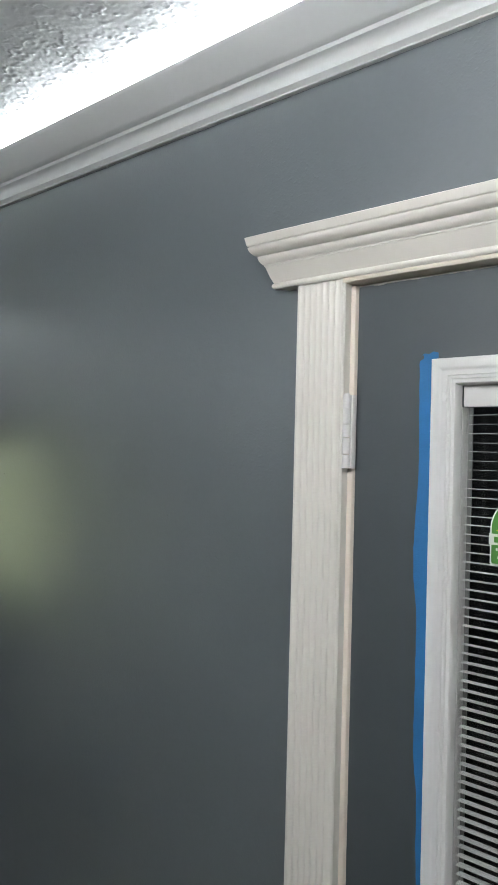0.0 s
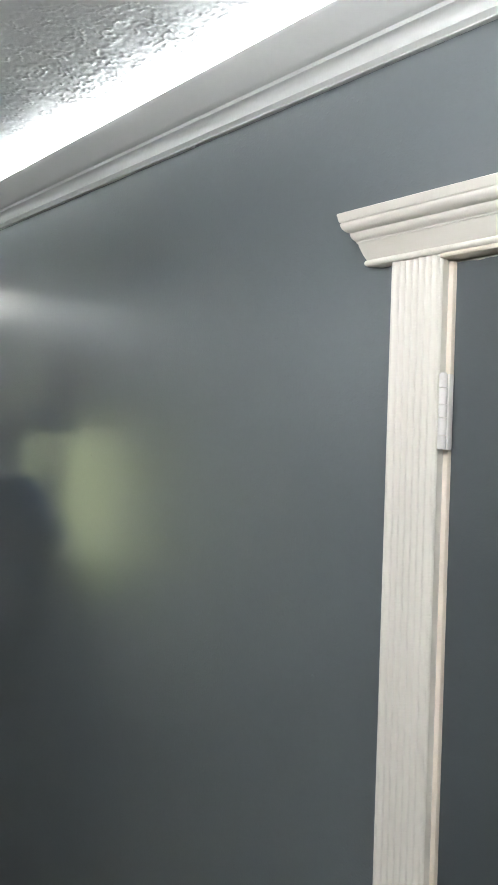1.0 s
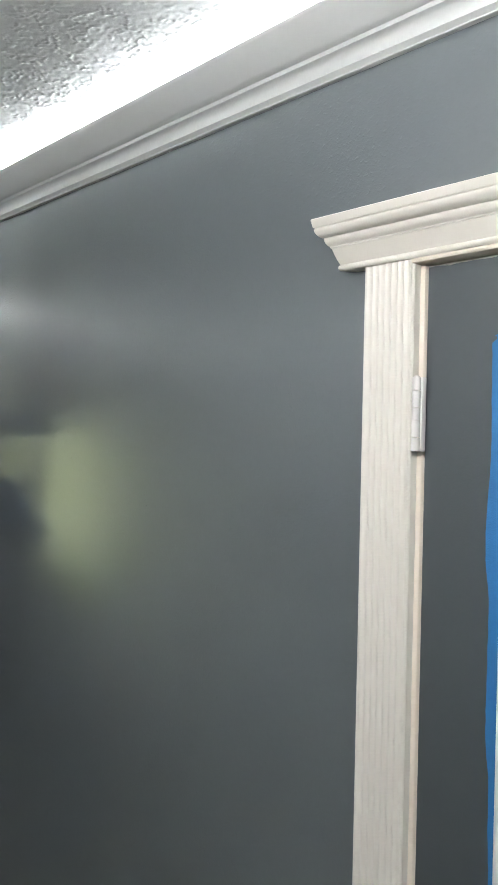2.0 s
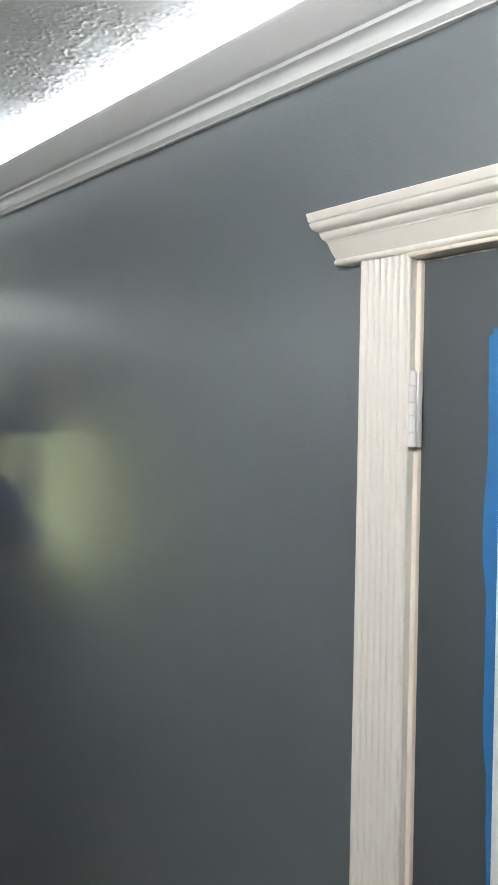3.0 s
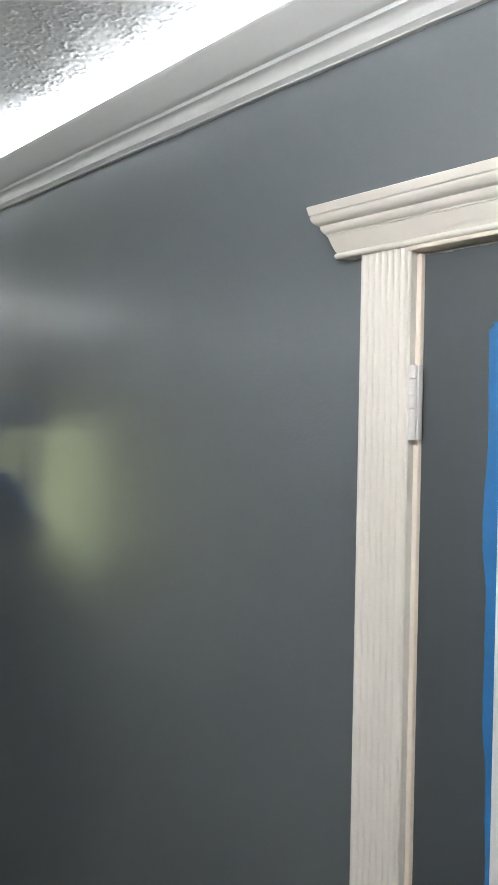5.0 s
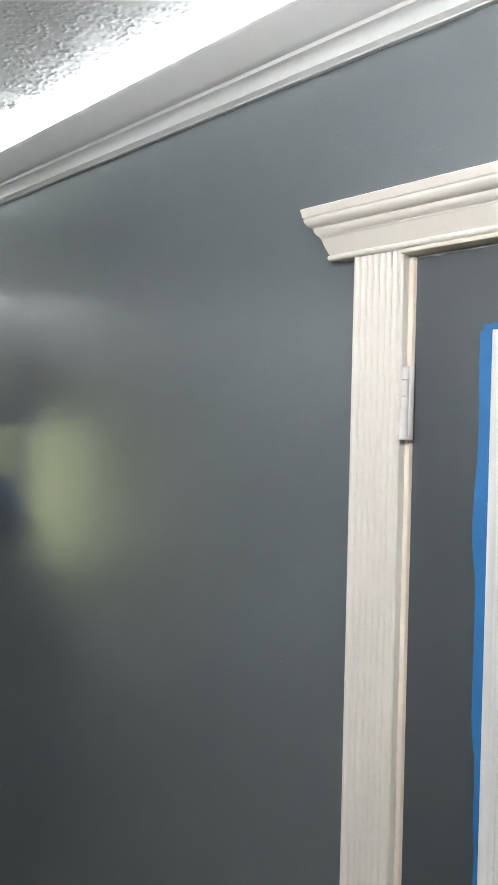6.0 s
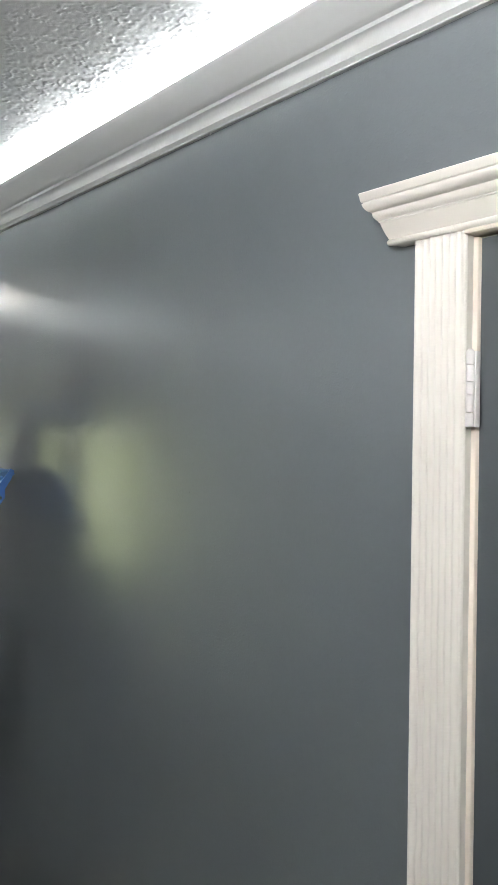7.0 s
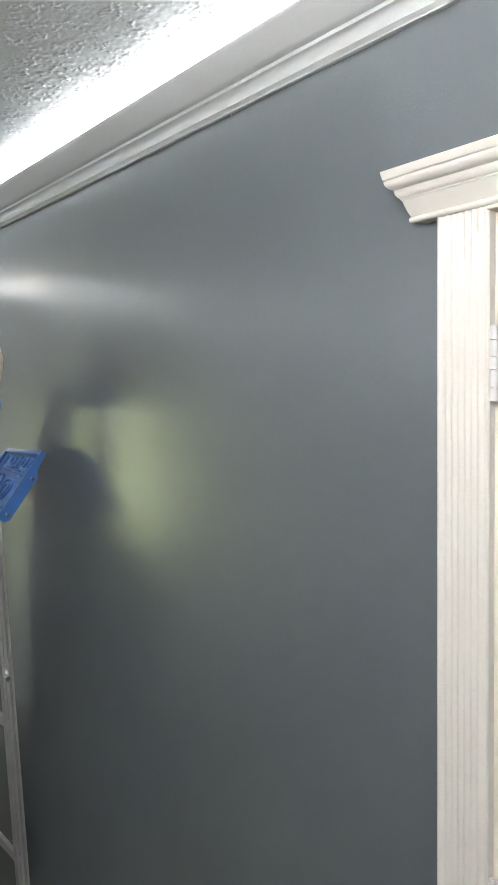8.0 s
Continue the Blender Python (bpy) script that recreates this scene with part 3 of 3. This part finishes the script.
for y0, y1 in ((TD - 0.012, TD - 0.001), (0.0, 0.010)):
    part("rim", in_tray(boxes((0.0065, TW - 0.0065, y0, y1, -0.020, 0.0), bevel=0.0015)), BLUE, tray)
bm = bmesh.new()
for x0, x1, y0, y1 in ((0.012, 0.066, 0.148, 0.156), (0.012, 0.018, 0.100, 0.148), (0.030, 0.036, 0.156, 0.190), (0.098, 0.105, 0.150, 0.192), (0.066, 0.120, 0.142, 0.149), (0.120, 0.190, 0.150, 0.158), (0.200, 0.207, 0.100, 0.19),
                       (0.030, 0.055, 0.128, 0.133), (0.222, 0.29, 0.150, 0.157), (0.03, 0.25, 0.03, 0.037)):
    box(bm, x0, x1, y0, y1, -0.009, -0.0015, bevel=0.001)
part("ridge", in_tray(bm), BLUE, tray)
for cx0, cy0, r in ((0.067, 0.174, 0.015), (0.085, 0.085, 0.033), (0.085, 0.085, 0.020), (0.165, 0.105, 0.028), (0.15, 0.176, 0.013)):
    bm = bmesh.new()
    n = 28
    rings = [[(cx0 + (r + o) * math.cos(2 * math.pi * k / n), cy0 + (r + o) * math.sin(2 * math.pi * k / n), z) for o, z in ((-0.003, -0.009), (-0.0025, -0.001), (0.0025, -0.001), (0.003, -0.009))] for k in range(n)]
    vs = [[bm.verts.new(p) for p in ring] for ring in rings]
    for k in range(n):
        a, b = vs[k], vs[(k + 1) % n]
        for i in range(3):
            bm.faces.new((a[i], a[i + 1], b[i + 1], b[i]))
    part("ring", in_tray(bm), BLUE, tray)
for y, z in ((0.022, -0.020), (TD - 0.078, -0.022)):
    bm = bmesh.new()
    rod(bm, (0.001, y, z), (-0.005, y, z), 0.0075, 16, 0.0045)
    part("rivet", in_tray(bm), STEEL, tray, "steel rivet")
part("tray_arm", sweep([[Vector((-1.325 + sx, y + sy, z)) for sx, sy in ((-0.004, -0.010), (0.004, -0.010), (0.004, 0.010), (-0.004, 0.010))] for y, z in ((-0.190, 1.470), (-0.186, 1.505))]), ALU, ladder)

# a bundled rag lying on the ladder's top
bm = bmesh.new()
bmesh.ops.create_icosphere(bm, subdivisions=5, radius=1)
for v in bm.verts:
    c = v.co.copy()
    k = 1 + 0.06 * noise.noise(c * 1.6) + 0.02 * noise.noise(c * 4.3 + Vector((3, 1, 2))) + 0.004 * noise.noise(c * 14)
    taper = 1 - 0.45 * max(0, c.z)
    v.co = Vector((c.x * 0.105 * taper * k, c.y * 0.045 * taper * k, max(c.z * 0.098 * k, -0.0795)))
bmesh.ops.translate(bm, vec=(-1.343, -0.195, 1.9180), verts=bm.verts)
tagged(mesh_object("rag", bm, CLOTH, True), "bundled cream white rag lying on the stepladder top", "rag")

# an unseen dark sheet added to darken the wall's reflection: hung by a point on the far side of the ladder, spreading
# downwards in loose folds
def between(keys, z):
    for (z0, a), (z1, b) in zip(keys, keys[1:]):
        if z <= z0 and z >= z1:
            return a + (b - a) * (z0 - z) / (z0 - z1)
    return keys[-1][1]


# Sheet edges, set so its reflection outlines the dark shape on the wall.
NEAR_WALL = [(1.815, -0.168), (1.66, -0.117), (1.305, -0.097), (0.386, -0.051)]
INTO_ROOM = [(1.815, -0.176), (1.66, -0.250), (1.273, -0.483), (1.02, -0.61), (0.386, -0.64)]
bm = bmesh.new()
nu, nw = 60, 40
grid = []
for i in range(nu + 1):
    u = i / nu
    row = []
    for k in range(nw + 1):
        w = k / nw
        z = 1.815 - 1.62 * w
        y0, y1 = between(NEAR_WALL, z), between(INTO_ROOM, z)
        fold = (0.007 * math.sin(u * 26 + 1.3 * math.sin(w * 3)) + 0.005 * math.sin(u * 11 + 2)) * min(1, w * 3)
        row.append(bm.verts.new((-1.680 - 0.10 * w + fold, y0 + (y1 - y0) * u, z + 0.01 * math.sin(u * 9) * w)))
    grid.append(row)
for i in range(nu):
    for k in range(nw):
        bm.faces.new((grid[i][k], grid[i + 1][k], grid[i + 1][k + 1], grid[i][k + 1]))
bmesh.ops.solidify(bm, geom=bm.faces[:], thickness=0.0025)
tagged(mesh_object("reflection_mask", bm, DARK_SHEET, True), "unseen dark grey folded sheet added to darken the wall's reflection", "drop cloth")

# paint nubs on the wall
for x, z, r in ((-0.148, 1.417, 0.0022), (-0.112, 1.325, 0.0018), (-0.300, 1.690, 0.0016), (-0.335, 1.330, 0.0016), (-0.560, 1.655, 0.0018), (-0.205, 1.255, 0.0015), (-0.86, 1.74, 0.0018), (-0.06, 1.53, 0.0014)):
    bm = bmesh.new()
    bmesh.ops.create_uvsphere(bm, u_segments=10, v_segments=6, radius=r)
    bmesh.ops.transform(bm, matrix=Matrix.Translation((x, 0.0002, z)) @ Matrix.Diagonal((1, 0.6, 1.2, 1)), verts=bm.verts)
    tagged(mesh_object("trim_nub", bm, WALL, True), "small raised paint nub on the grey wall", "paint nub", "paint nubs", kind="structure")
part("paper_label", boxes((-1.390, -1.386, -0.215, -0.185, 1.415, 1.455)), PAPER, ladder, "pale yellow paper label", smooth=False)
